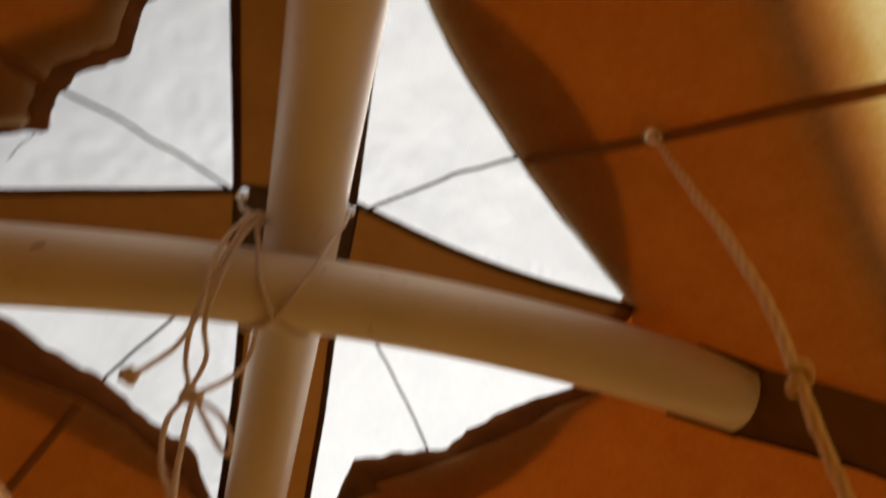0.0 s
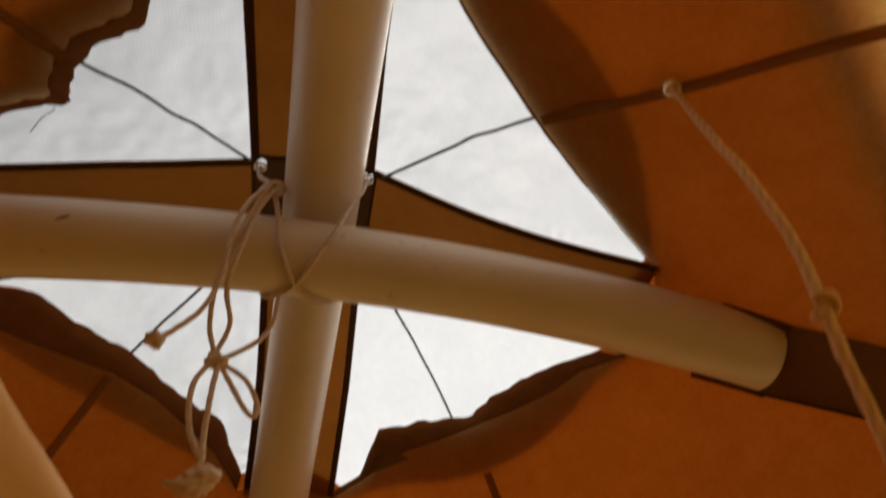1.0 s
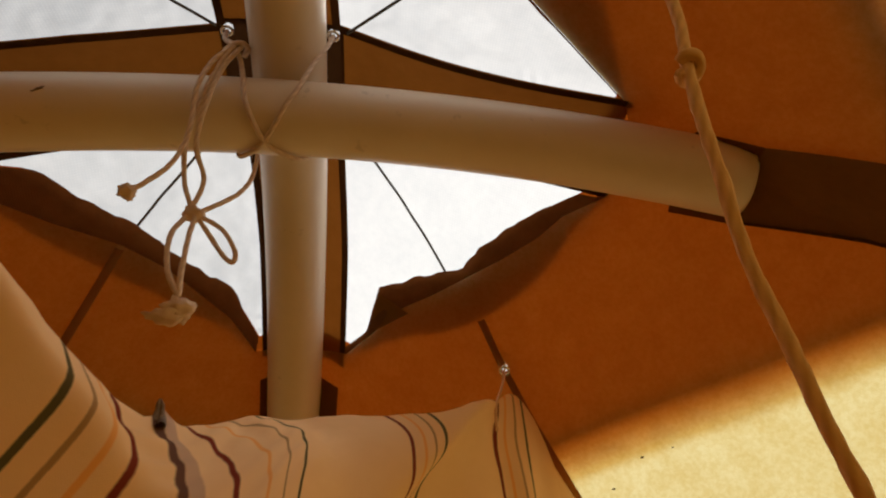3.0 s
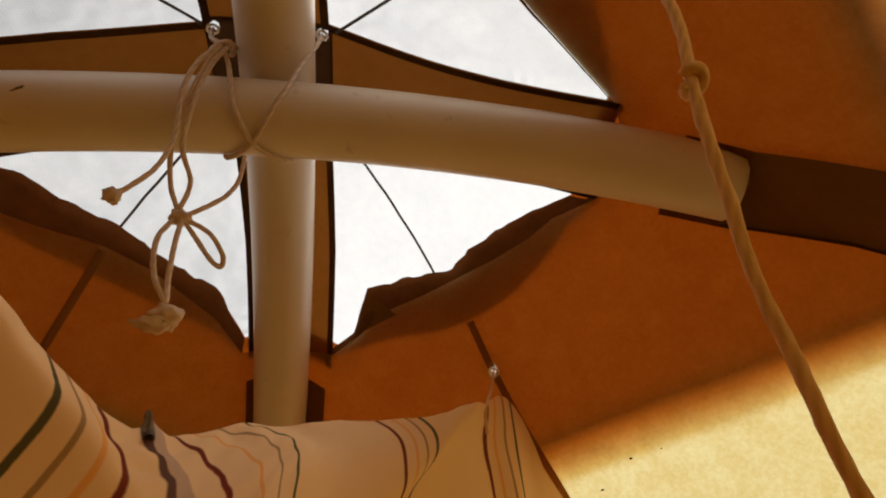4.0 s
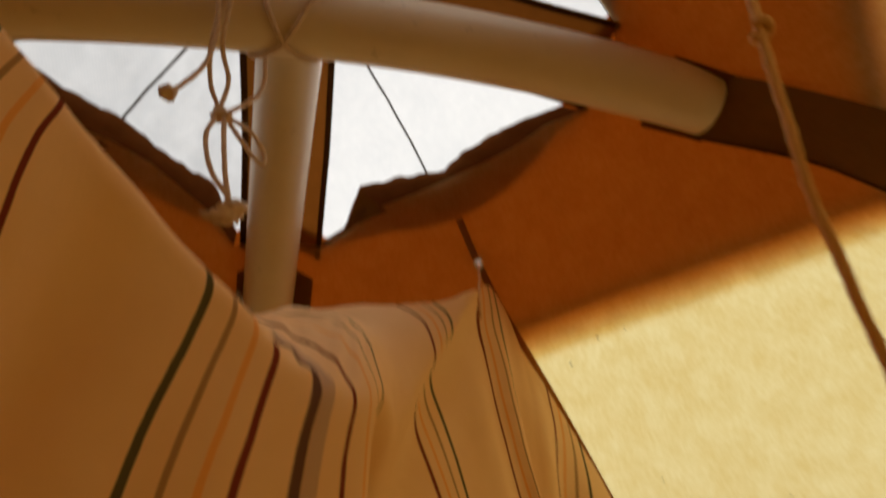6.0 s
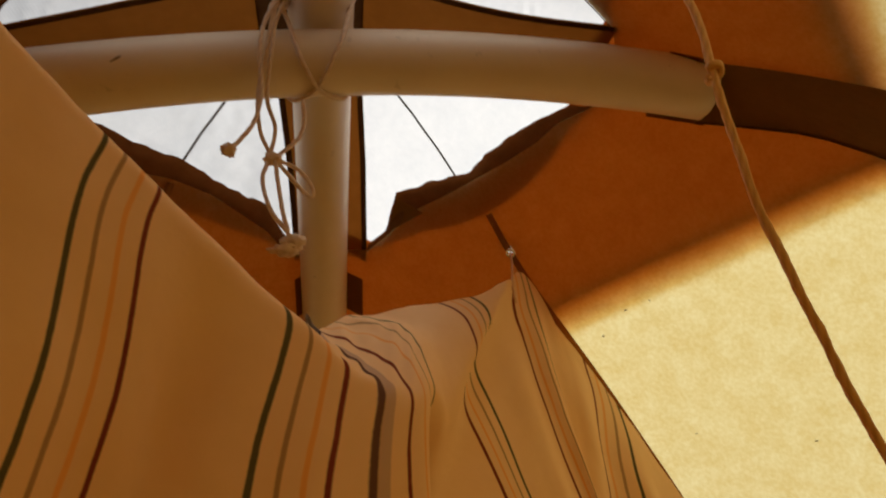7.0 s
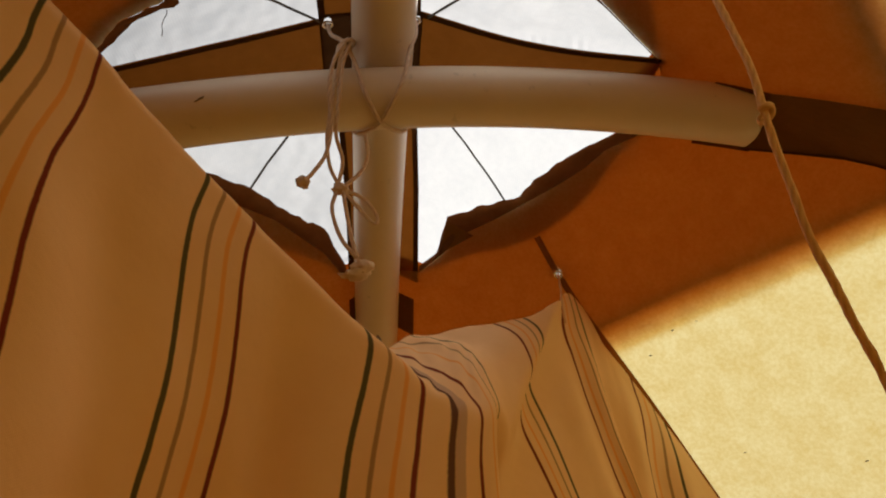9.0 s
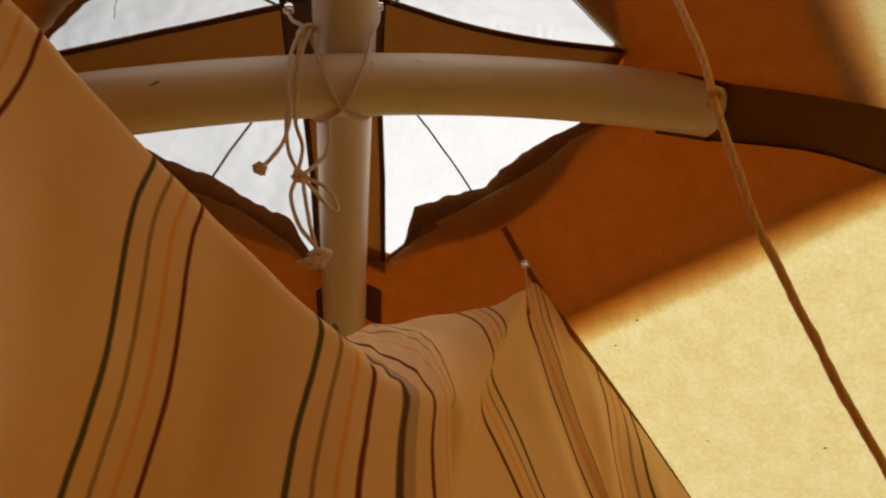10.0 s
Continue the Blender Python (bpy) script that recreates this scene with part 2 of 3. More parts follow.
def tube(name, line, radius, sides=10, wobble=0.0, twist=0.0, round_end=0.0):
    """A round bar along a line; radius is a number or a function of 0..1; capped at both ends."""
    line = [Vector(p) for p in line]
    verts, uvs, faces = [], [], []
    up, run = Vector((0.3, 0.2, 0.93)), 0.0
    if round_end:
        d0, d1 = (line[0] - line[1]).normalized(), (line[-1] - line[-2]).normalized()
        line = [line[0] + d0 * round_end] + line + [line[-1] + d1 * round_end]
    n = len(line)
    for i, p in enumerate(line):
        d = (line[min(i + 1, n - 1)] - line[max(i - 1, 0)]).normalized()
        side = d.cross(up)
        side = side.normalized() if side.length > 1e-4 else d.orthogonal().normalized()
        up = side.cross(d).normalized()
        if i:
            run += (p - line[i - 1]).length
        r = radius(i / (n - 1)) if callable(radius) else radius
        if round_end and i in (0, n - 1):
            r = r - round_end
        for k in range(sides):
            a = 2 * math.pi * k / sides + twist * run
            rr = r * (1 + wobble * noise.noise(p * 260 + Vector((k, 0, 0))))
            verts.append(p + (side * math.cos(a) + up * math.sin(a)) * rr)
            uvs.append((k / sides, run))
    for i in range(n - 1):
        for k in range(sides):
            j = (k + 1) % sides
            faces.append((i * sides + k, i * sides + j, (i + 1) * sides + j, (i + 1) * sides + k))
    faces.append(tuple(reversed(range(sides))))
    faces.append(tuple(range((n - 1) * sides, n * sides)))
    return mesh_from(name, verts, faces, uvs)


def ring(name, centre, normal, big, small, n=20, m=8):
    z = Vector(normal).normalized()
    x = z.orthogonal().normalized()
    y = z.cross(x)
    c = Vector(centre)

    def fn(a, b):
        t, s = 2 * math.pi * a, 2 * math.pi * b
        d = x * math.cos(t) + y * math.sin(t)
        return c + d * (big + small * math.cos(s)) + z * small * 0.7 * math.sin(s)
    return grid(name, n, m, fn, True)


def lump(name, centre, radius, seed=0.0, rough=0.35, stretch=(1, 1, 1)):
    """A small uneven knot or tuft."""
    bm = bmesh.new()
    bmesh.ops.create_icosphere(bm, subdivisions=3, radius=1.0)
    for v in bm.verts:
        f = 1 + rough * noise.noise(v.co * 2.2 + Vector((seed, 0, 0))) + rough * 0.5 * noise.noise(v.co * 6 + Vector((0, seed, 0)))
        v.co = Vector(centre) + Vector([v.co[k] * radius * stretch[k] * f for k in range(3)])
    me = bpy.data.meshes.new(name)
    bm.to_mesh(me)
    bm.free()
    me.polygons.foreach_set("use_smooth", [True] * len(me.polygons))
    return me


# ---- the shape of the tent's crown ----
def crown_z(x, y):
    q = abs(x * y)
    z = 1.7465 + 0.0588 * x + 0.0385 * y - 1.03 * x * x - (0.949 if y > 0 else 0.27) * y * y
    return z - q * ((1.97 if x > 0 else 1.68) if y > 0 else (0.8 if x > 0 else 1.1))


def roof_z(x, y):
    """The canvas: arched near the crown, running on as a straight slope farther out."""
    r = math.hypot(x, y)
    if r <= 0.46:
        return crown_z(x, y)
    ux, uy = x / r, y / r
    z0, z1 = crown_z(ux * 0.45, uy * 0.45), crown_z(ux * 0.46, uy * 0.46)
    slope = (z1 - z0) / 0.01
    far = r - 0.46
    mild = -1.02
    k = min(far / 0.25, 1.0)
    run = slope * far + (mild - slope) * (far * k / 2 if k < 1 else far - 0.125)
    return z1 + run


# edges of the four vents, each from one pole to the next
VENTS = [
    [(0.217, 0.049), (0.184, 0.078), (0.153, 0.114), (0.141, 0.138), (0.108, 0.158), (0.0725, 0.183), (0.064, 0.228), (0.045, 0.251)],
    [(-0.036, 0.251), (-0.057, 0.196), (-0.090, 0.162), (-0.120, 0.124), (-0.147, 0.100), (-0.173, 0.068), (-0.208, 0.055)],
    [(-0.222, -0.022), (-0.196, -0.044), (-0.168, -0.065), (-0.142, -0.071), (-0.133, -0.093), (-0.121, -0.109), (-0.098, -0.122), (-0.087, -0.153), (-0.071, -0.171), (-0.050, -0.196)],
    [(0.031, -0.215), (0.056, -0.178), (0.080, -0.150), (0.104, -0.127), (0.127, -0.105), (0.157, -0.080), (0.194, -0.052), (0.231, -0.025)],
]
RAGGED = (0.0016, 0.0020, 0.0034, 0.0)
FLAP = (0.0, 0.0, 0.010, 0.002)
# the canvas's own edge where a flap is turned up beside it
BASES = [
    [(0.236, 0.043), (0.209, 0.068), (0.194, 0.090), (0.170, 0.117), (0.145, 0.1425), (0.120, 0.168), (0.093, 0.193), (0.067, 0.230), (0.045, 0.258)],
    [(-0.038, 0.264), (-0.058, 0.225), (-0.103, 0.165), (-0.132, 0.136), (-0.170, 0.108), (-0.215, 0.070)],
]
FACE_WIDE = (0.026, 0.018, 0.018, 0.044)


def resample(points, n):
    pts = [Vector((*p, 0)) for p in points]
    seg = [(b - a).length for a, b in zip(pts, pts[1:])]
    total, out = sum(seg), []
    for i in range(n):
        want, k = total * i / (n - 1), 0
        while k < len(seg) - 1 and want > seg[k]:
            want -= seg[k]
            k += 1
        out.append(pts[k].lerp(pts[k + 1], min(want / seg[k], 1.0)))
    return out


EDGE_N = 48
EDGES = []
for q, pts in enumerate(VENTS):
    line = resample([p[:2] for p in smooth_line([(*p, 0) for p in pts], 6)] if q == 3 else pts, EDGE_N)
    for i, p in enumerate(line):
        f = max(math.sin(math.pi * i / (EDGE_N - 1)), 0.0) ** 0.5
        p += p.normalized() * RAGGED[q] * f * (noise.noise(p * 90) + 0.6 * noise.noise(p * 300))
    EDGES.append(line)


def pushed(q, i, wide):
    """Vent edge point i of quarter q, moved outward by wide at the middle and by nothing at the ends."""
    p = EDGES[q][i]
    return p + p.normalized() * wide


def swell(i, power=0.7):
    return max(math.sin(math.pi * i / (EDGE_N - 1)), 0.0) ** power


BASE_LINES = [resample(pts, EDGE_N) for pts in BASES]


def base_point(q, i):
    if q < 2:
        return BASE_LINES[q][i].copy()
    return pushed(q, i, FLAP[q] * swell(i, 0.5))


def on_roof(p, lift=0.0):
    return Vector((p[0], p[1], roof_z(p[0], p[1]) + lift))


# ---- ground and tent ----
def ground_mesh():
    def fn(a, b):
        r = 0.01 + 900 * b ** 4
        t = 2 * math.pi * a
        x, y = r * math.cos(t), r * math.sin(t)
        return (x, y, 0.04 * noise.noise(Vector((x, y, 0)) * 0.3))
    return grid("ground", 64, 40, fn, True)


ground = new("ground", ground_mesh())
ground.data.materials.append(GRASS)
tagged(ground, "dry green meadow ground under the tent", "ground", kind="structure")

canopy = thing("tent_roof", "ochre canvas tent roof with four open crown vents", "tent roof", "structure")


def bridge(k, t):
    """The canvas's edge across an arm of the cross, from one vent (t 0) to the next (t 1)."""
    a, b = base_point((k - 1) % 4, EDGE_N - 1), base_point(k, 0)
    p = a.lerp(b, t)
    return p + p.normalized() * BOW[k] * (1 - abs(2 * t - 1) ** 1.1)


BOW = (0.012, 0.012, 0.012, 0.055)


def canvas_panels():
    """Four panels, one over each pole end, meeting in the diagonal seams; each is a sheet from the vent's edge to the ground."""
    half = EDGE_N // 2
    loops = []
    for k in range(4):
        before, after = (k - 1) % 4, k
        first = [base_point(before, i) for i in range(half, EDGE_N)]
        second = [base_point(after, i) for i in range(0, half + 1)]
        loops.append(first + [bridge(k, s / 8) for s in range(1, 8)] + second)
    steps = [0.0, 0.006, 0.014, 0.025, 0.04, 0.06, 0.08, 0.10, 0.125, 0.15, 0.18, 0.21, 0.25, 0.3, 0.36, 0.44, 0.55, 0.7, 0.9, 1.15, 1.4, 1.65, 1.9, 2.2]
    for side, loop in enumerate(loops):
        n = len(loop)

        def fn(a, b, loop=loop, n=n):
            p = loop[round(a * (n - 1))]
            d = steps[round(b * (len(steps) - 1))]
            q = p + p.normalized() * d
            z = roof_z(q.x, q.y)
            still = min(math.hypot(q.x - x, q.y - y) for x, y in EYES)
            z += 0.0025 * noise.noise(Vector((q.x, q.y, 0)) * 16) * min(d / 0.06, 1.0) * min(still / 0.04, 1.0)
            return Vector((q.x, q.y, max(z, 0.02)))
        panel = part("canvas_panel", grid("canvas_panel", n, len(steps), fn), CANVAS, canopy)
        # Outer rings, out of view, switch to the cloth that sets the bounce light.
        panel.data.materials.append(BOUNCE_CANVAS)
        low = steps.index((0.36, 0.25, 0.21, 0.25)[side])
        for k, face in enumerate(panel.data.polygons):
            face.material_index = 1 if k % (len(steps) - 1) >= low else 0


canvas_panels()


def arm_mesh(name, start, mid, stop, axis, lift, sag=0.0, near=0.0):
    """One arm of the crown's cross: a strip from the centre to a pole's pocket; start, mid, stop: (along, low side, high side); sag: slack of the low side."""
    def fn(a, b):
        if a < 0.5:
            t, p, q = a * 2, start, mid
        else:
            t, p, q = a * 2 - 1, mid, stop
        al, lo, hi = [p[k] + (q[k] - p[k]) * t for k in range(3)]
        side = lo + (hi - lo) * b
        x, y = (al, side) if axis == 0 else (side, al)
        return on_roof((x, y), lift - sag * math.sin(math.pi * a) * (1 - b if name == "arm" else near))
    return grid(name, 25, 9, fn)



def edge_hem(a, b):
    p = bridge(3, a)
    return on_roof(p + p.normalized() * 0.007 * b, -0.0012)


part("edge_hem", grid("edge_hem", 17, 4, edge_hem), HEM, canopy, "dark hem across a pole")

ARMS = [
    (0, (0.036, -0.033, 0.054), (0.130, -0.031, 0.061), (0.236, -0.027, 0.046)),
    (0, (-0.045, -0.029, 0.054), (-0.130, -0.030, 0.060), (-0.226, -0.026, 0.056)),
    (1, (0.052, -0.038, 0.037), (0.165, -0.034, 0.043), (0.262, -0.033, 0.045)),
    (1, (-0.029, -0.047, 0.036), (-0.125, -0.049, 0.032), (-0.222, -0.050, 0.031)),
]
cross = thing("crown_cross", "brown canvas cross with dark hems beneath the crown vents", "canvas cross", "structure")
for axis, s, m, e in ARMS:
    far = (e[0] * (1.28 if e[0] == -0.222 else 1.04 if e[0] == 0.262 else 1.0), e[1], e[2])
    slack = 0.0 if axis else 0.023 if s[0] > 0 else 0.011
    part("arm", arm_mesh("arm", s, m, far, axis, 0.003, slack), ARM, cross)
    for edge in (1, 2):
        wide = 0.0055 if edge == 1 else -0.0055
        hs, hm, he = [(v[0], v[edge], v[edge] + wide) for v in (s, m, e if e[0] == -0.222 else far)]
        part("hem", arm_mesh("hem", hs, hm, he, axis, 0.0012, slack, 1.0 if edge == 1 else 0.0), HEM, cross, "dark folded hem")


def patch_mesh(name, x0, x1, y0, y1, lift):
    return grid(name, 61, 77, lambda a, b: on_roof((x0 + (x1 - x0) * a, y0 + (y1 - y0) * b), lift))


patch = patch_mesh("centre_patch", -0.047, 0.038, -0.033, 0.055, 0.002)
bm = bmesh.new()
bm.from_mesh(patch)
eyes = (Vector((-0.040, -0.026)), Vector((0.0315, -0.027)))
bmesh.ops.delete(bm, geom=[f for f in bm.faces if min((f.calc_center_median().xy - e).length for e in eyes) < 0.0031], context="FACES")
bm.to_mesh(patch)
bm.free()
part("centre_patch", patch, HEM, cross, "dark doubled centre patch with eyelet holes")

for q in range(4):
    wide = FACE_WIDE[q]
    part("vent_facing", grid("vent_facing", EDGE_N, 5, lambda a, b, q=q, wide=wide: on_roof(base_point(q, round(a * (EDGE_N - 1))) + base_point(q, round(a * (EDGE_N - 1))).normalized() * (wide * swell(round(a * (EDGE_N - 1)), 1.3) + 0.004) * b, 0.003)), DOUBLE, canopy, "darker doubled canvas along a vent")

    def flap(a, b, q=q):
        i = round(a * (EDGE_N - 1))
        p = base_point(q, i).lerp(EDGES[q][i], b)
        fold = 0.004 * noise.noise(Vector((p.x, p.y, 0)) * 60 + Vector((q, 0, 0)))
        return on_roof(p, -0.001 - 0.002 * math.sin(math.pi * b) + fold * b * swell(i))
    part("vent_flap", grid("vent_flap", EDGE_N, 6, flap), FACING, canopy, "turned canvas edge, creased and frayed")

SEAMS = [
    [(0.160, 0.167), (0.183, 0.192), (0.219, 0.220), (0.296, 0.263), (0.45, 0.345), (1.2, 0.76)],
    [(-0.132, 0.138), (-0.170, 0.192), (-0.3, 0.37), (-0.9, 1.15)],
    [(-0.136, -0.102), (-0.176, -0.150), (-0.35, -0.33), (-1.0, -0.95)],
    [(0.130, -0.107), (0.185, -0.153), (0.235, -0.209), (0.33, -0.32), (1.0, -1.1)],
]
for line in SEAMS:
    run = smooth_line([(*p, 0) for p in line], 16)

    def tape(a, b, run=run):
        i = round(a * (len(run) - 1))
        d = (run[min(i + 1, len(run) - 1)] - run[max(i - 1, 0)]).normalized()
        p = run[i] + Vector((-d.y, d.x, 0)) * (b - 0.5) * 0.0068
        return on_roof(p, -0.0022 - 0.001 * math.cos((b - 0.5) * 3))
    part("seam_tape", grid("seam_tape", len(run), 5, tape), SEAM, canopy, "dark sewn seam tape")

# pole pockets and webbing past the pole ends
for axis, sign, reach, off, wide, turn in ((0, 1, 0.274, 0.006, 0.060, -0.33), (0, -1, 0.272, 0.004, 0.061, 0.0), (1, 1, 0.290, 0.003, 0.074, 0.0), (1, -1, 0.300, -0.002, 0.070, 0.0)):
    def pocket(a, b, axis=axis, sign=sign, reach=reach, off=off, wide=wide, turn=turn):
        al, side = sign * (reach + 0.042 * a), off + 0.75 * turn * 0.042 * a + (b - 0.5) * wide
        return on_roof((al, side) if axis == 0 else (side, al), -0.003)

    def webbing(a, b, axis=axis, sign=sign, reach=reach, off=off, turn=turn):
        far = 0.9 * a * a
        al, side = sign * (reach + 0.035 + far), off - 0.010 + turn * far + (b - 0.5) * 0.059 + 0.65 * turn * far * (1 - b)
        return on_roof((al, side) if axis == 0 else (side, al), -0.004 - 0.003 * math.sin(math.pi * b))
    part("pole_pocket", grid("pole_pocket", 8, 9, pocket), POCKET, canopy, "dark sewn pole pocket")
    if (axis, sign) == (0, 1):
        part("stitching", grid("stitching", 30, 3, lambda a, b: webbing(a, 0.97 + 0.03 * b) - Vector((0, 0, 0.0015))), HEM, canopy, "dark stitched edge of the band")
    if (axis, sign) != (1, 1):
        part("webbing", grid("webbing", 30, 9, webbing), BAND, canopy, "grey-brown reinforcing band")

# vent cloth: four quarters of pale mesh just above the canvas
for q in range(4):
    def pane(a, b, q=q):
        i = round(a * (EDGE_N - 1))
        e = pushed(q, i, 0.032)
        if i < 3 or i > EDGE_N - 4:
            axis_dir = Vector(((1, 0, 0), (0, 1, 0), (-1, 0, 0), (0, -1, 0))[(q + (0 if i < 3 else 1)) % 4])
            e = axis_dir * e.length
        c = Vector((0.0, 0.008, 0.0))
        p = c.lerp(e, b)
        sag = 0.0016 * noise.noise(Vector((p.x, p.y, 0)) * 34) + 0.0009 * noise.noise(Vector((p.x * 1.3, p.y, 0)) * 95)
        return on_roof(p, 0.009 + sag)
    part("vent_mesh", grid("vent_mesh", EDGE_N, 60, pane), MESH, canopy, "pale woven mesh over a crown vent")

# outer rain cap over the crown: a square sheet with its corners over the poles
cap = thing("rain_cap", "terracotta canvas rain cap over the tent's crown", "rain cap", "structure")


def cap_mesh(name, near, far):
    """A band of the cap between two distances from its outer edge; near None starts at the vents."""
    loop = []
    for q in range(4):
        line = [pushed(q, i, (0.004, 0.004, 0.002, 0.0)[q] + (0.003, 0.003, 0.001, 0.0)[q] * swell(i)) for i in range(0, EDGE_N, 2)]
        a, b = line[-1], pushed((q + 1) % 4, 0, 0.004)
        loop += line + [a.lerp(b, k / 8) for k in range(1, 8)]
    n = len(loop)

    def fn(a, b):
        p = loop[round(a * n) % n]
        reach = 0.438 if p.x < 0 else 0.460 + (0.024 * (1 - abs(p.x - p.y) / (p.x + p.y)) if p.y > 0 else 0.010)
        out = p * (reach / (abs(p.x) + abs(p.y)))
        size = max((out - p).length, 0.06)
        lo, hi = 0.0 if near is None else 1 - near / size, 1 - far / size
        b = lo + (hi - lo) * b
        r = p.lerp(out, b)
        pinch = max(math.exp(-(((r.x - x) ** 2 + (r.y - y) ** 2) / 0.0009)) for x, y in EYES)
        return on_roof(r, (0.0055 + 0.0145 * b) * (1 - 0.97 * pinch))
    return grid(name, n, 12 if near is None else 3, fn, True)


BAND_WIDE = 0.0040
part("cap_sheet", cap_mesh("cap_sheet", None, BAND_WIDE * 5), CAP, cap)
# Strips past the cap fade its shadow on the canvas by colour.
for k, weave in enumerate(PENUMBRA_TINTS):
    part("cap_penumbra", cap_mesh("cap_penumbra", BAND_WIDE * (5 - k), BAND_WIDE * (4 - k)), weave, cap, "tinted strip grading the edge of the cap's shadow")

# thin dark cords under the mesh, along the diagonals
for q, start in enumerate(((0.041, 0.050), (-0.0478, 0.0472), (-0.0463, -0.030), (0.041, -0.030))):
    s, e = Vector((*start, 0)), Vector((*((0.1295, 0.1503), (-0.121, 0.127), (-0.1347, -0.098), (0.1292, -0.1071))[q], 0))
    pts = []
    for i in range(9):
        p = s.lerp(e, i / 8)
        side = Vector((-(e - s).y, (e - s).x, 0)).normalized()
        p += side * 0.0018 * noise.noise(Vector((i * 0.7, q * 5.1, 0))) * math.sin(math.pi * i / 8) * (0.5, 1.0, 2.4, 1.6)[q]
        pts.append(on_roof(p, 0.0035 - 0.006 * (1 - i / 8)))
    cord = tagged(new("vent_cord", tube("vent_cord", smooth_line(pts, 4), 0.0011, 6)), "thin dark cord across a crown vent", "cord", "cords across the vents")
    cord.data.materials.append(LINE)


# ---- poles ----
def pole(name, label, fn, lo, hi, radius):
    ob = tagged(new(name, tube(name, [fn(lo + (hi - lo) * i / 48) for i in range(49)], radius, 32, round_end=0.003)), label, "tent pole", "crossed crown poles")
    ob.data.materials.append(PIPE)
    return ob


def pole_a(x):
    return Vector((x, 0.0, 1.681 + 0.0588 * x - 0.42 * x * x))


def pole_b(y):
    return Vector((0.0036 - 0.02 * y, y, 1.724 - 0.0355 * y - 0.6445 * y * y))


low_pole = pole("crown_pole", "off-white bent plastic pipe, the lower of two", pole_a, -0.33, 0.309, 0.0245)
high_pole = pole("crown_pole", "off-white bent plastic pipe, the upper of two", pole_b, -0.345, 0.352, 0.0253)


# ---- grommets ----
def grommet(x, y, parent, lift=-0.003, big=0.0036):
    p = on_roof((x, y), lift)
    e = 0.004
    nrm = Vector((-(roof_z(x + e, y) - roof_z(x - e, y)) / (2 * e), -(roof_z(x, y + e) - roof_z(x, y - e)) / (2 * e), 1))
    part("grommet", ring("grommet", p, nrm, big, 0.0011), NICKEL, parent, "bright nickel eyelet")
    return p


grom_l = grommet(-0.040, -0.026, cross)
grom_r = grommet(0.0315, -0.027, cross)
grom_rope = grommet(0.184, -0.154, canopy)
grom_se = grommet(0.183, 0.192, canopy)
grom_nw = grommet(-0.176, -0.150, canopy)
# Sunlit mesh added above the eyelets makes their holes show white.
for x, y in EYES:
    part("hole_brightener", grid("hole_brightener", 9, 9, lambda a, b, x=x, y=y: on_roof((x + 0.02 * (a - 0.5), y + 0.02 * (b - 0.5)), 0.0045)), MESH, canopy, "pale mesh added over an eyelet to make its hole bright")


# ---- lashing at the crossing ----
def round_low(angle, x, gap=0.0022):
    """A point on the skin of the lower pole; angle 0 faces the tent's near side, 90 straight down."""
    c, r, a = pole_a(x), 0.0245 + gap, radians(angle)
    return (x, c.y - r * math.cos(a), c.z - r * math.sin(a))


lashing = thing("lashing_cord", "beige cotton cord tied round the crossed poles, with knotted tails", "cord")
R = 0.00165
v_right = [grom_r, (0.030, -0.030, 1.722), (0.0245, -0.0285, 1.706), round_low(8, 0.0185), round_low(32, 0.0135), round_low(55, 0.0085), round_low(75, 0.0035), round_low(92, -0.001), round_low(108, -0.008), round_low(130, -0.018), round_low(165, -0.024)]
v_left = [grom_l, (-0.037, -0.029, 1.722), (-0.028, -0.033, 1.709), (-0.0205, -0.0285, 1.696), round_low(30, -0.0125), round_low(55, -0.0075), round_low(75, -0.003), round_low(92, 0.0015), round_low(108, 0.008), round_low(130, 0.018), round_low(165, 0.024)]
part("cord", tube("cord", smooth_line(v_right, 8), R, 8, 0.2), CORD, lashing)
part("cord", tube("cord", smooth_line(v_left, 8), R, 8, 0.2), CORD, lashing)
part("hitch", tube("hitch", smooth_line([(-0.0225, -0.024, 1.712), (-0.0195, -0.031, 1.711), (-0.0235, -0.0365, 1.707), (-0.030, -0.034, 1.703), (-0.0315, -0.032, 1.697)], 8), 0.0019, 8, 0.25), CORD, lashing)
T0 = (-0.026, -0.035, 1.705)
tails = (
    [T0, (-0.034, -0.036, 1.685), (-0.038, -0.032, 1.660), (-0.037, -0.020, 1.632), (-0.041, -0.016, 1.610), (-0.049, -0.016, 1.594), (-0.055, -0.016, 1.586)],
    [T0, (-0.030, -0.034, 1.688), (-0.034, -0.029, 1.660), (-0.040, -0.014, 1.635), (-0.040, 0.004, 1.618), (-0.033, 0.014, 1.603)],
    [(-0.022, -0.034, 1.706), (-0.028, -0.033, 1.684), (-0.031, -0.028, 1.655), (-0.034, -0.012, 1.632), (-0.030, 0.006, 1.622), (-0.034, 0.014, 1.603)],
    [(-0.032, 0.016, 1.602), (-0.022, 0.018, 1.614), (-0.014, 0.022, 1.628), (-0.011, 0.028, 1.648), (-0.012, 0.031, 1.668), (-0.014, 0.030, 1.690)],
)
for line in tails:
    part("tail", tube("tail", smooth_line(line, 8), R * 0.93, 8, 0.25), CORD, lashing)
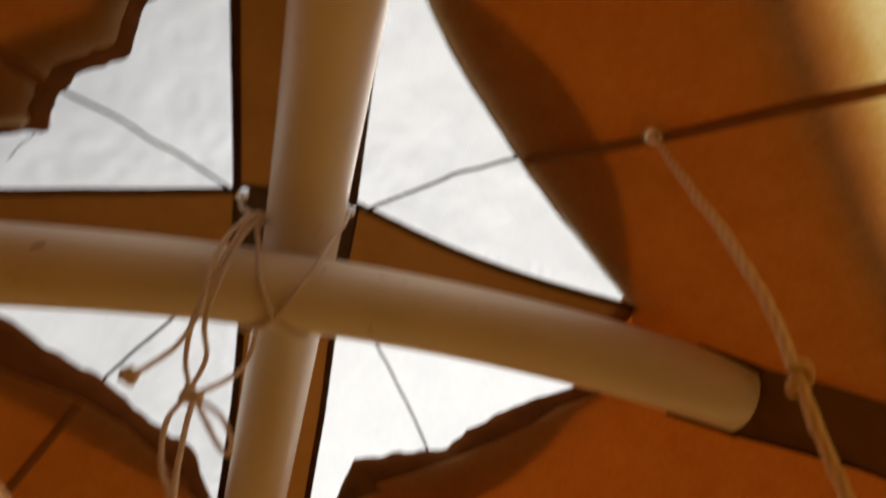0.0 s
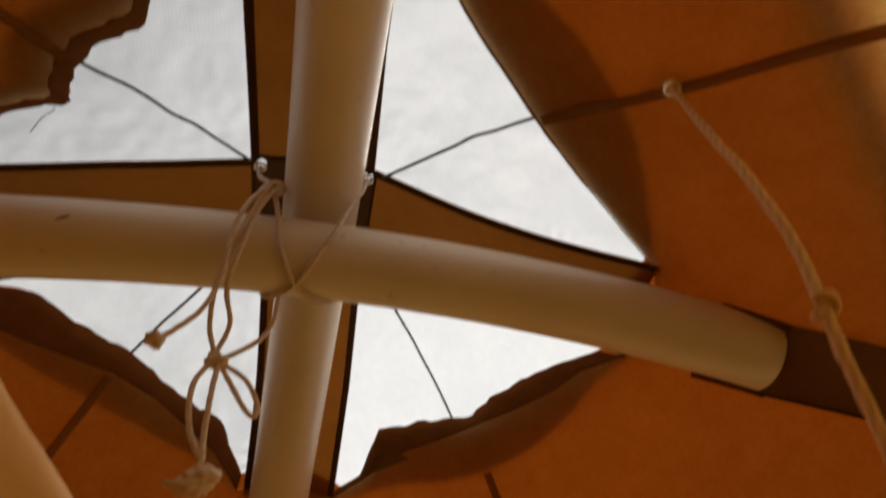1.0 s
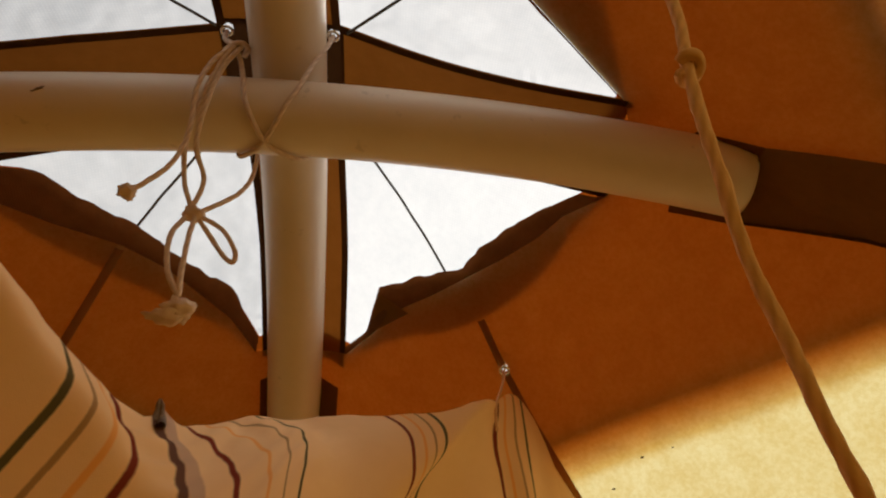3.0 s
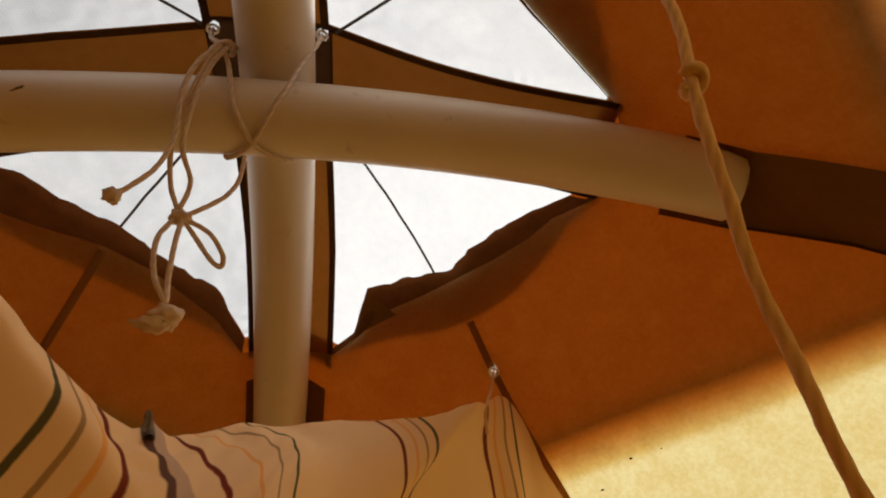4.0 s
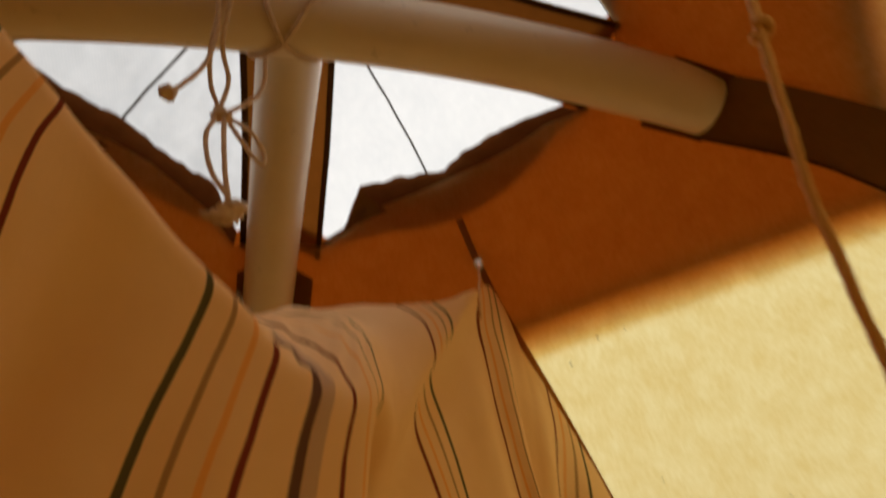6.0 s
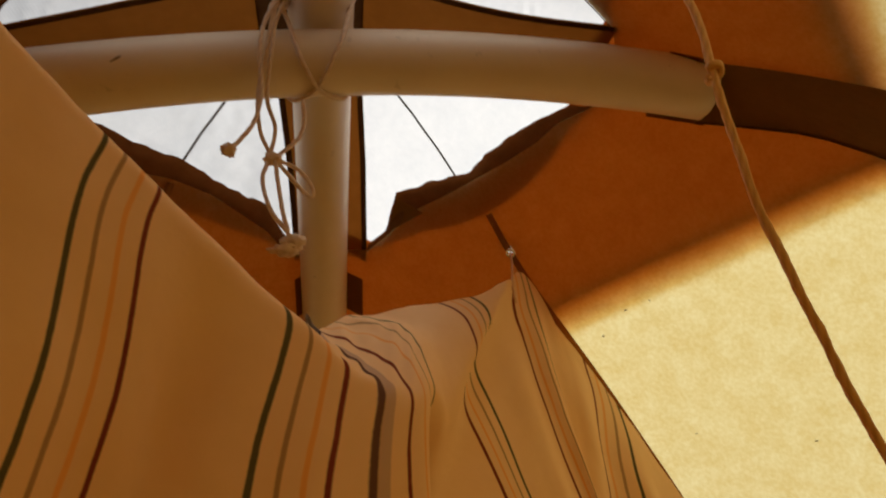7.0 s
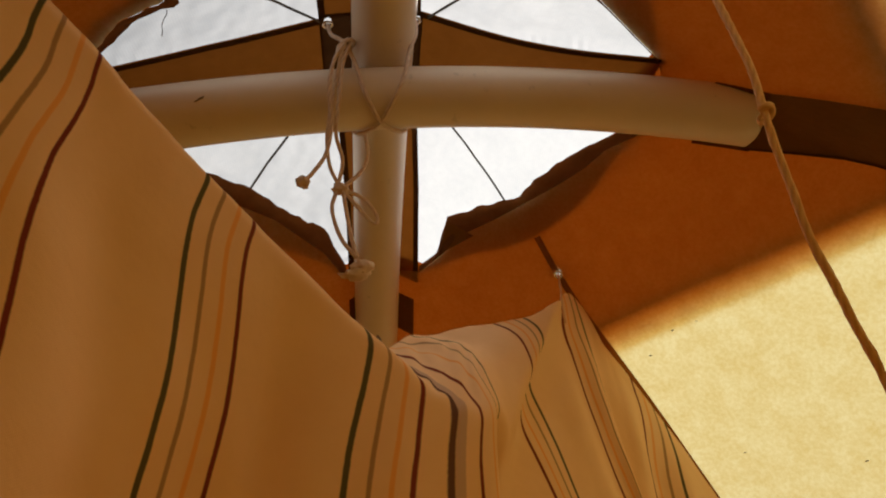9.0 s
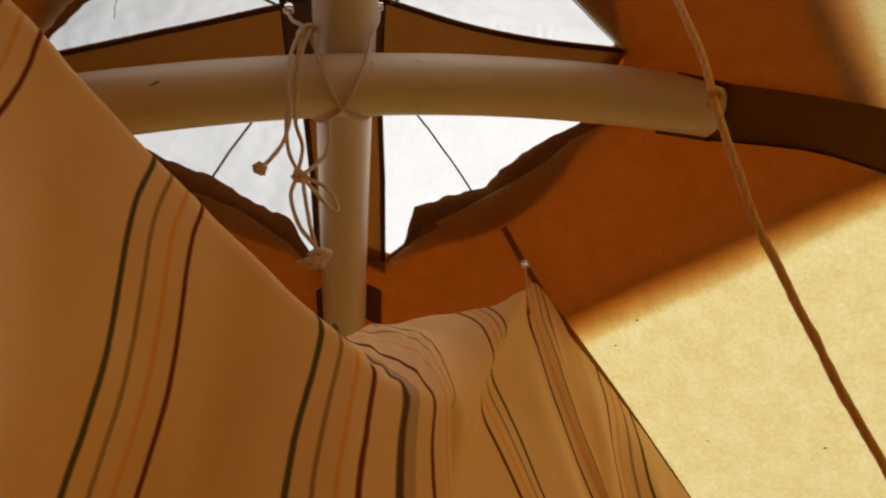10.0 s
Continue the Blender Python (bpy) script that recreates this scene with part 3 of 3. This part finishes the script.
part("loop", tube("loop", smooth_line([(-0.031, 0.014, 1.601), (-0.022, 0.020, 1.592), (-0.012, 0.027, 1.582), (-0.006, 0.029, 1.579), (-0.006, 0.027, 1.586), (-0.015, 0.020, 1.596), (-0.030, 0.015, 1.601)], 8), R * 0.9, 8, 0.2), CORD, lashing)
for dx in (-0.003, 0.002):
    part("tail", tube("tail", smooth_line([(-0.032 + dx, 0.014, 1.599), (-0.032 + dx * 2, 0.011, 1.580), (-0.0275 + dx * 1.5, 0.010, 1.555), (-0.0205, 0.009, 1.536)], 8), R * 0.93, 8, 0.25), CORD, lashing)
part("knot", lump("knot", (-0.0565, -0.016, 1.584), 0.0046, 1.0, 0.5), CORD, lashing, "frayed knot at a cord's end")
part("knot", lump("knot", (-0.032, 0.015, 1.6015), 0.0048, 4.0, 0.5, (1.25, 1, 0.9)), CORD, lashing)
part("tassel", lump("tassel", (-0.0180, 0.008, 1.5275), 0.0074, 7.0, 0.6, (1.0, 0.8, 0.80)), CORD, lashing, "frayed pale tuft at the cord's end")
part("tassel", lump("tassel", (-0.0230, 0.007, 1.5215), 0.0058, 11.0, 0.7, (1.35, 0.8, 0.6)), CORD, lashing, "frayed pale tuft at the cord's end")

# ---- hanging rope with a knot ----
rope = thing("hanging_rope", "beige cotton rope with one knot, hanging from a roof eyelet", "rope")
rope_line = [grom_rope + Vector((0, 0, 0.007)), grom_rope, (0.1838, -0.1575, 1.66), (0.1807, -0.1625, 1.62), (0.1766, -0.1688, 1.58), (0.1739, -0.1734, 1.54), (0.1711, -0.1718, 1.4956), (0.1743, -0.1613, 1.45), (0.1854, -0.1505, 1.40), (0.1988, -0.1397, 1.36), (0.2127, -0.1287, 1.32), (0.224, -0.120, 1.28), (0.236, -0.110, 1.20), (0.240, -0.106, 1.05), (0.238, -0.106, 0.85)]
rope_run = [p + Vector((noise.noise(p * 34), noise.noise(p * 34 + Vector((9, 0, 0))), 0)) * 0.0014 * min(i / 20, 1.0) for i, p in enumerate(smooth_line(rope_line, 16))]
part("rope", tube("rope", rope_run, lambda t: 0.0019 * (1 + 0.14 * noise.noise(Vector((t * 70, 0, 0)))), 12, 0.22), ROPE, rope)
K = Vector((0.1711, -0.1718, 1.4956))
turns = [(-0.0038, -0.0012, 0.0035), (-0.0022, -0.0042, 0.0042), (0.0022, -0.0042, 0.0040), (0.0044, -0.0005, 0.0022), (0.0022, 0.0036, 0.0), (-0.0022, 0.0034, -0.0018), (-0.0042, -0.0004, -0.0022), (-0.0018, -0.0042, -0.0018), (0.0028, -0.0038, -0.0008)]
part("knot", tube("knot", smooth_line([K + Vector(t) * 0.72 for t in turns[:7]], 8), 0.0019, 8, 0.2), ROPE, rope)

# ---- striped curtain hung along the diagonal ----
curtain = thing("striped_curtain", "cream cotton curtain with thin coloured stripes, slung below the crown", "curtain")
DIAG, OUT = Vector((1, 1, 0)).normalized(), Vector((1, -1, 0)).normalized()
# along the cloth: (cloth length, upper edge (along, out, height), fold (along, out, height))
SHAPE = [
    (-0.300, (-0.250, -0.004, 1.597), (-0.250, 0.000, 1.593)),
    (-0.2445, (-0.203, -0.004, 1.568), (-0.2035, 0.003, 1.563)),
    (-0.165, (-0.141, -0.003, 1.526), (-0.142, 0.009, 1.519)),
    (-0.105, (-0.095, -0.001, 1.497), (-0.098, 0.020, 1.484)),
    (-0.0495, (-0.054, 0.000, 1.475), (-0.058, 0.038, 1.442)),
    (-0.025, (-0.036, 0.000, 1.466), (-0.042, 0.045, 1.426)),
    (-0.012, (-0.027, 0.000, 1.461), (-0.032, 0.047, 1.417)),
    (0.000, (-0.004, -0.008, 1.462), (-0.015, 0.050, 1.409)),
    (0.0135, (0.019, -0.026, 1.4745), (0.006, 0.052, 1.4063)),
    (0.026, (0.035, -0.034, 1.486), (0.018, 0.052, 1.410)),
    (0.0495, (0.066, -0.042, 1.507), (0.034, 0.050, 1.418)),
    (0.070, (0.088, -0.038, 1.513), (0.047, 0.046, 1.412)),
    (0.086, (0.102, -0.030, 1.519), (0.060, 0.039, 1.413)),
    (0.105, (0.120, -0.022, 1.525), (0.0923, 0.030, 1.440)),
    (0.129, (0.140, -0.012, 1.530), (0.1336, 0.022, 1.4778)),
    (0.165, (0.162, 0.004, 1.536), (0.1663, 0.018, 1.5107)),
    (0.205, (0.195, 0.012, 1.555), (0.1924, 0.016, 1.5423)),
    (0.222, (0.217, 0.012, 1.568), (0.2140, 0.013, 1.5610)),
    (0.2445, (0.238, 0.004, 1.578), (0.2365, -0.001, 1.5580)),
]
# where the cloth hangs behind the fold: (cloth length, along, out at height 1.40, lean along)
HANG = [
    (0.020, 0.004, 0.050, -0.25), (0.0495, 0.010, 0.020, -0.20), (0.070, 0.032, 0.002, 0.10), (0.086, 0.075, -0.002, 0.30), (0.129, 0.153, 0.003, 0.55),
    (0.165, 0.187, 0.005, 0.485), (0.205, 0.228, 0.007, 0.35), (0.2445, 0.2715, 0.0086, 0.234), (0.310, 0.326, 0.010, 0.20),
]


def hang(u, z):
    """The hanging cloth behind the fold at cloth length u and height z."""
    k = max(i for i in range(len(HANG) - 1) if i == 0 or HANG[i][0] <= u)
    a, b = HANG[k], HANG[k + 1]
    t = min(max((u - a[0]) / (b[0] - a[0]), 0.0), 1.0)
    al, out, lean = [a[i] + (b[i] - a[i]) * t for i in (1, 2, 3)]
    drop = max(1.40 - z, -0.16)
    drop = drop if drop < 0.1 else 0.1 + 0.3 * (1 - math.exp((0.1 - drop) / 0.3))
    return Vector((al + lean * drop, out + 0.05 * drop, z))


def step(a, b, x):
    t = min(max((x - a) / (b - a), 0.0), 1.0)
    return t * t * (3 - 2 * t)


def along(u, which):
    """The upper edge (1) or the fold (2) at cloth length u: a smooth run through SHAPE."""
    k = max(i for i in range(len(SHAPE) - 1) if i == 0 or SHAPE[i][0] <= u)
    a, b = SHAPE[k], SHAPE[k + 1]
    c0, c1 = SHAPE[max(k - 1, 0)], SHAPE[min(k + 2, len(SHAPE) - 1)]
    w = b[0] - a[0]
    t = (u - a[0]) / w
    h = (2 * t ** 3 - 3 * t * t + 1, t ** 3 - 2 * t * t + t, -2 * t ** 3 + 3 * t * t, t ** 3 - t * t)
    got = []
    for i in range(3):
        p0, p1 = a[which][i], b[which][i]
        m0 = (p1 - c0[which][i]) / (b[0] - c0[0]) * w
        m1 = (c1[which][i] - p0) / (c1[0] - a[0]) * w
        got.append(h[0] * p0 + h[1] * m0 + h[2] * p1 + h[3] * m1)
    return Vector(got)


def beyond(u):
    """The upper edge past the ties, close under the roof's seams."""
    if u > 0:
        s, tie = 0.243 + (u - 0.2445) * 0.90, Vector((0.243, 0.0, 1.582))
    else:
        s, tie = -0.250 + (u + 0.300) * 0.90, Vector((-0.250, 0.0, 1.594))
    out = 0.34 * max(s - 0.32, 0.0)
    p = DIAG * s + OUT * out
    roof = roof_z(p.x, p.y) - 0.006
    k = min(abs(s - tie.x) / 0.05, 1.0)
    return Vector((s, out, tie.z + (roof - tie.z) * k if roof > tie.z else roof))


def behind(u):
    """How far the cloth at u is drawn back under the fold beside the tie."""
    return step(0.028, 0.052, u) * (1 - step(0.25, 0.30, u))


def run(u, v):
    """The cloth v metres below its upper edge: over the fold, then hanging."""
    if -0.300 <= u <= 0.2445:
        top, fold = along(u, 1), along(u, 2)
    else:
        top = beyond(u)
        fold = top + Vector((0, 0.001, -0.009))
    span = (fold - top).length
    if v < span:
        q = top.lerp(fold, v / span)
        belly = math.sin(math.pi * v / span) * span
        return q + Vector((0.10 * belly * step(0.0, 0.03, u), 0.06 * belly, 0.10 * belly * step(0.0, 0.03, u)))
    d = v - span
    near = 0.15 * (1 - math.exp(-d / 0.15))
    lean = -0.13 - 0.18 * step(-0.125, -0.055, u) + 0.38 * step(0.20, 0.30, u)
    free = fold + Vector((lean * near, 0, -d))
    back = behind(u)
    if back == 0.0:
        return free
    under = step(0.0, 0.045, d)
    return free.lerp(Vector((fold.x, fold.y, fold.z - d)).lerp(hang(u, fold.z - d), under), back)


def curtain_point(u, v):
    """The curtain's cloth at u metres along it from its middle stripe and v metres below its upper edge."""
    r = min(0.007, v)
    p = sum((run(u, v + r * k) for k in (-1, -0.5, 0, 0.5, 1)), Vector()) / 5
    calm = 1 - 0.8 * behind(u)
    gather = 0.005 * math.sin(u * 95 + 0.6) * step(0.17, 0.26, u) * step(0.0, 0.1, v)
    folds = (0.009 * math.sin(u * 27 + 1.2 + v * 2) + 0.0045 * math.sin(u * 49 + v * 3)) * step(0.03, 0.22, v) * calm
    soft = 0.008 * noise.noise(Vector((u * 9 + v * 5, v * 4, 0))) * step(0.0, 0.1, v) * calm + 0.0011 * noise.noise(Vector((u * 40, v * 22, 3.0)))
    crease = 0.0028 * noise.noise(Vector((u * 75 + v * 60, v * 30 - u * 40, 7.0))) * step(-0.03, 0.0, u) * (1 - step(0.03, 0.09, u)) * (1 - step(0.03, 0.12, v))
    roll = 0.0016 * noise.noise(Vector((u * 30, 0.0, 5.0))) + 0.0007 * noise.noise(Vector((u * 90, 0.0, 9.0)))
    valley = -0.007 * math.exp(-((u + 0.085 + 0.10 * v) / 0.020) ** 2) * step(0.015, 0.08, v) - 0.006 * math.exp(-((u + 0.225 - 0.15 * v) / 0.022) ** 2) * step(0.02, 0.1, v)
    peak = 0.0095 * math.exp(-((u - 0.003) / (0.0035 if u < 0.003 else 0.0065)) ** 2) * (1 - step(0.0, 0.02, v))
    sway = 0.0028 * math.sin(v * 38 + u * 22) * step(0.0, 0.05, v)
    q = DIAG * (p.x + sway) + OUT * (p.y + gather + folds + soft + crease + valley + 0.02 * v)
    return Vector((q.x, q.y, p.z + roll * (1 - step(0.0, 0.05, v)) + crease + peak))


NS, ND = 440, 200
CUT = [-0.70 + 1.33 * i / (NS - 1) for i in range(NS)]
DROPS = [0.95 * (j / (ND - 1)) ** 1.7 for j in range(ND)]
cloth = grid("cloth", NS, ND, lambda a, b: curtain_point(CUT[round(a * (NS - 1))], DROPS[round(b * (ND - 1))]), uv=lambda a, b: (CUT[round(a * (NS - 1))], DROPS[round(b * (ND - 1))]))
part("cloth", cloth, STRIPED, curtain)
for u, g in ((0.240, grom_se), (-0.296, grom_nw)):
    a = curtain_point(u, 0.004)
    part("tie", tube("tie", smooth_line([g + Vector((0, 0, 0.007)), g, g.lerp(a, 0.5) + Vector((0.001, 0, 0)), a, a + Vector((0, 0, -0.02))], 6), 0.0011, 8, 0.2), ROPE, curtain, "short cotton tie")
TUCK_A, TUCK_B = Vector((-0.005, 0.001, 1.458)), Vector((-0.0085, 0.0005, 1.4740))


def tuck(a, b):
    """A pinched, creased tip of cloth, narrowing to a point."""
    d = (TUCK_B - TUCK_A).normalized()
    side = d.cross(Vector((0, 0, 1))).normalized()
    up = side.cross(d)
    r = 0.0062 * (1 - b) ** 1.15 + 0.0009 + 0.0008 * math.exp(-((b - 0.85) / 0.1) ** 2)
    r *= 1 + 0.45 * math.sin(a * 6 * math.pi + b * 3)
    t = 2 * math.pi * a
    bend = 0.004 * math.sin(b * 2.6)
    return TUCK_A.lerp(TUCK_B, b) + side * (r * math.cos(t) + bend) + up * r * 0.6 * math.sin(t)


part("tuck", grid("tuck", 40, 16, tuck, True), GREYCLOTH, curtain, "dark grey pinched tip of cloth")

# small turned-down corner of the torn vent edge
corner = [Vector((0.074, 0.186, 0)), Vector((0.066, 0.228, 0)), Vector((0.100, 0.193, 0))]
part("folded_corner", grid("folded_corner", 9, 9, lambda a, b: on_roof(corner[0].lerp(corner[1].lerp(corner[2], a), b), -0.0045 + 0.003 * b)), ARM, canopy, "turned-down triangle of brown canvas")

# ---- small marks ----
def mark(x, y, size, seed):
    ob = tagged(new("speck", lump("speck", on_roof((x, y), -0.003), size, seed, 0.5, (1, 1.3, 0.3))), "tiny dark speck of dirt on the canvas", "dirt", "specks on the canvas")
    ob.data.materials.append(SCUFF)


for x, y, size, seed in ((0.283, 0.183, 0.0012, 1), (0.268, 0.213, 0.0012, 2), (0.345, 0.232, 0.0011, 3), (0.423, 0.177, 0.0013, 4), (0.30, 0.165, 0.0007, 5)):
    mark(x, y, size, seed)


def scuff(centre, along, size, seed):
    ob = tagged(new("scuff", lump("scuff", (0, 0, 0), 1.0, seed, 0.6)), "small dark scuff on a white plastic pole", "scuff", "scuffs on the poles")
    d = Vector(along).normalized()
    ob.matrix_world = Matrix.Translation(centre) @ d.to_track_quat("X", "Z").to_matrix().to_4x4() @ Matrix.Diagonal((size[0], size[1], size[2], 1))
    ob.data.materials.append(RUB)


scuff(round_low(22, -0.1325, -0.0002), (1.0, -0.35, 0.55), (0.0042, 0.0011, 0.0006), 1)
b_mark = pole_b(-0.222)
scuff((b_mark.x + 0.0085, b_mark.y, b_mark.z - 0.0236), (0.5, -1, 0.2), (0.0032, 0.0012, 0.0005), 5)

thread_top = on_roof((-0.150, -0.066), 0.002)
thread = tagged(new("loose_thread", tube("loose_thread", smooth_line([thread_top + Vector((0.001 * math.sin(k * 1.7), 0.0006 * math.cos(k * 2.1), -0.0058 * k)) for k in range(6)], 6), 0.0003, 5)), "loose dark thread hanging from a frayed vent edge", "thread")
thread.data.materials.append(LINE)
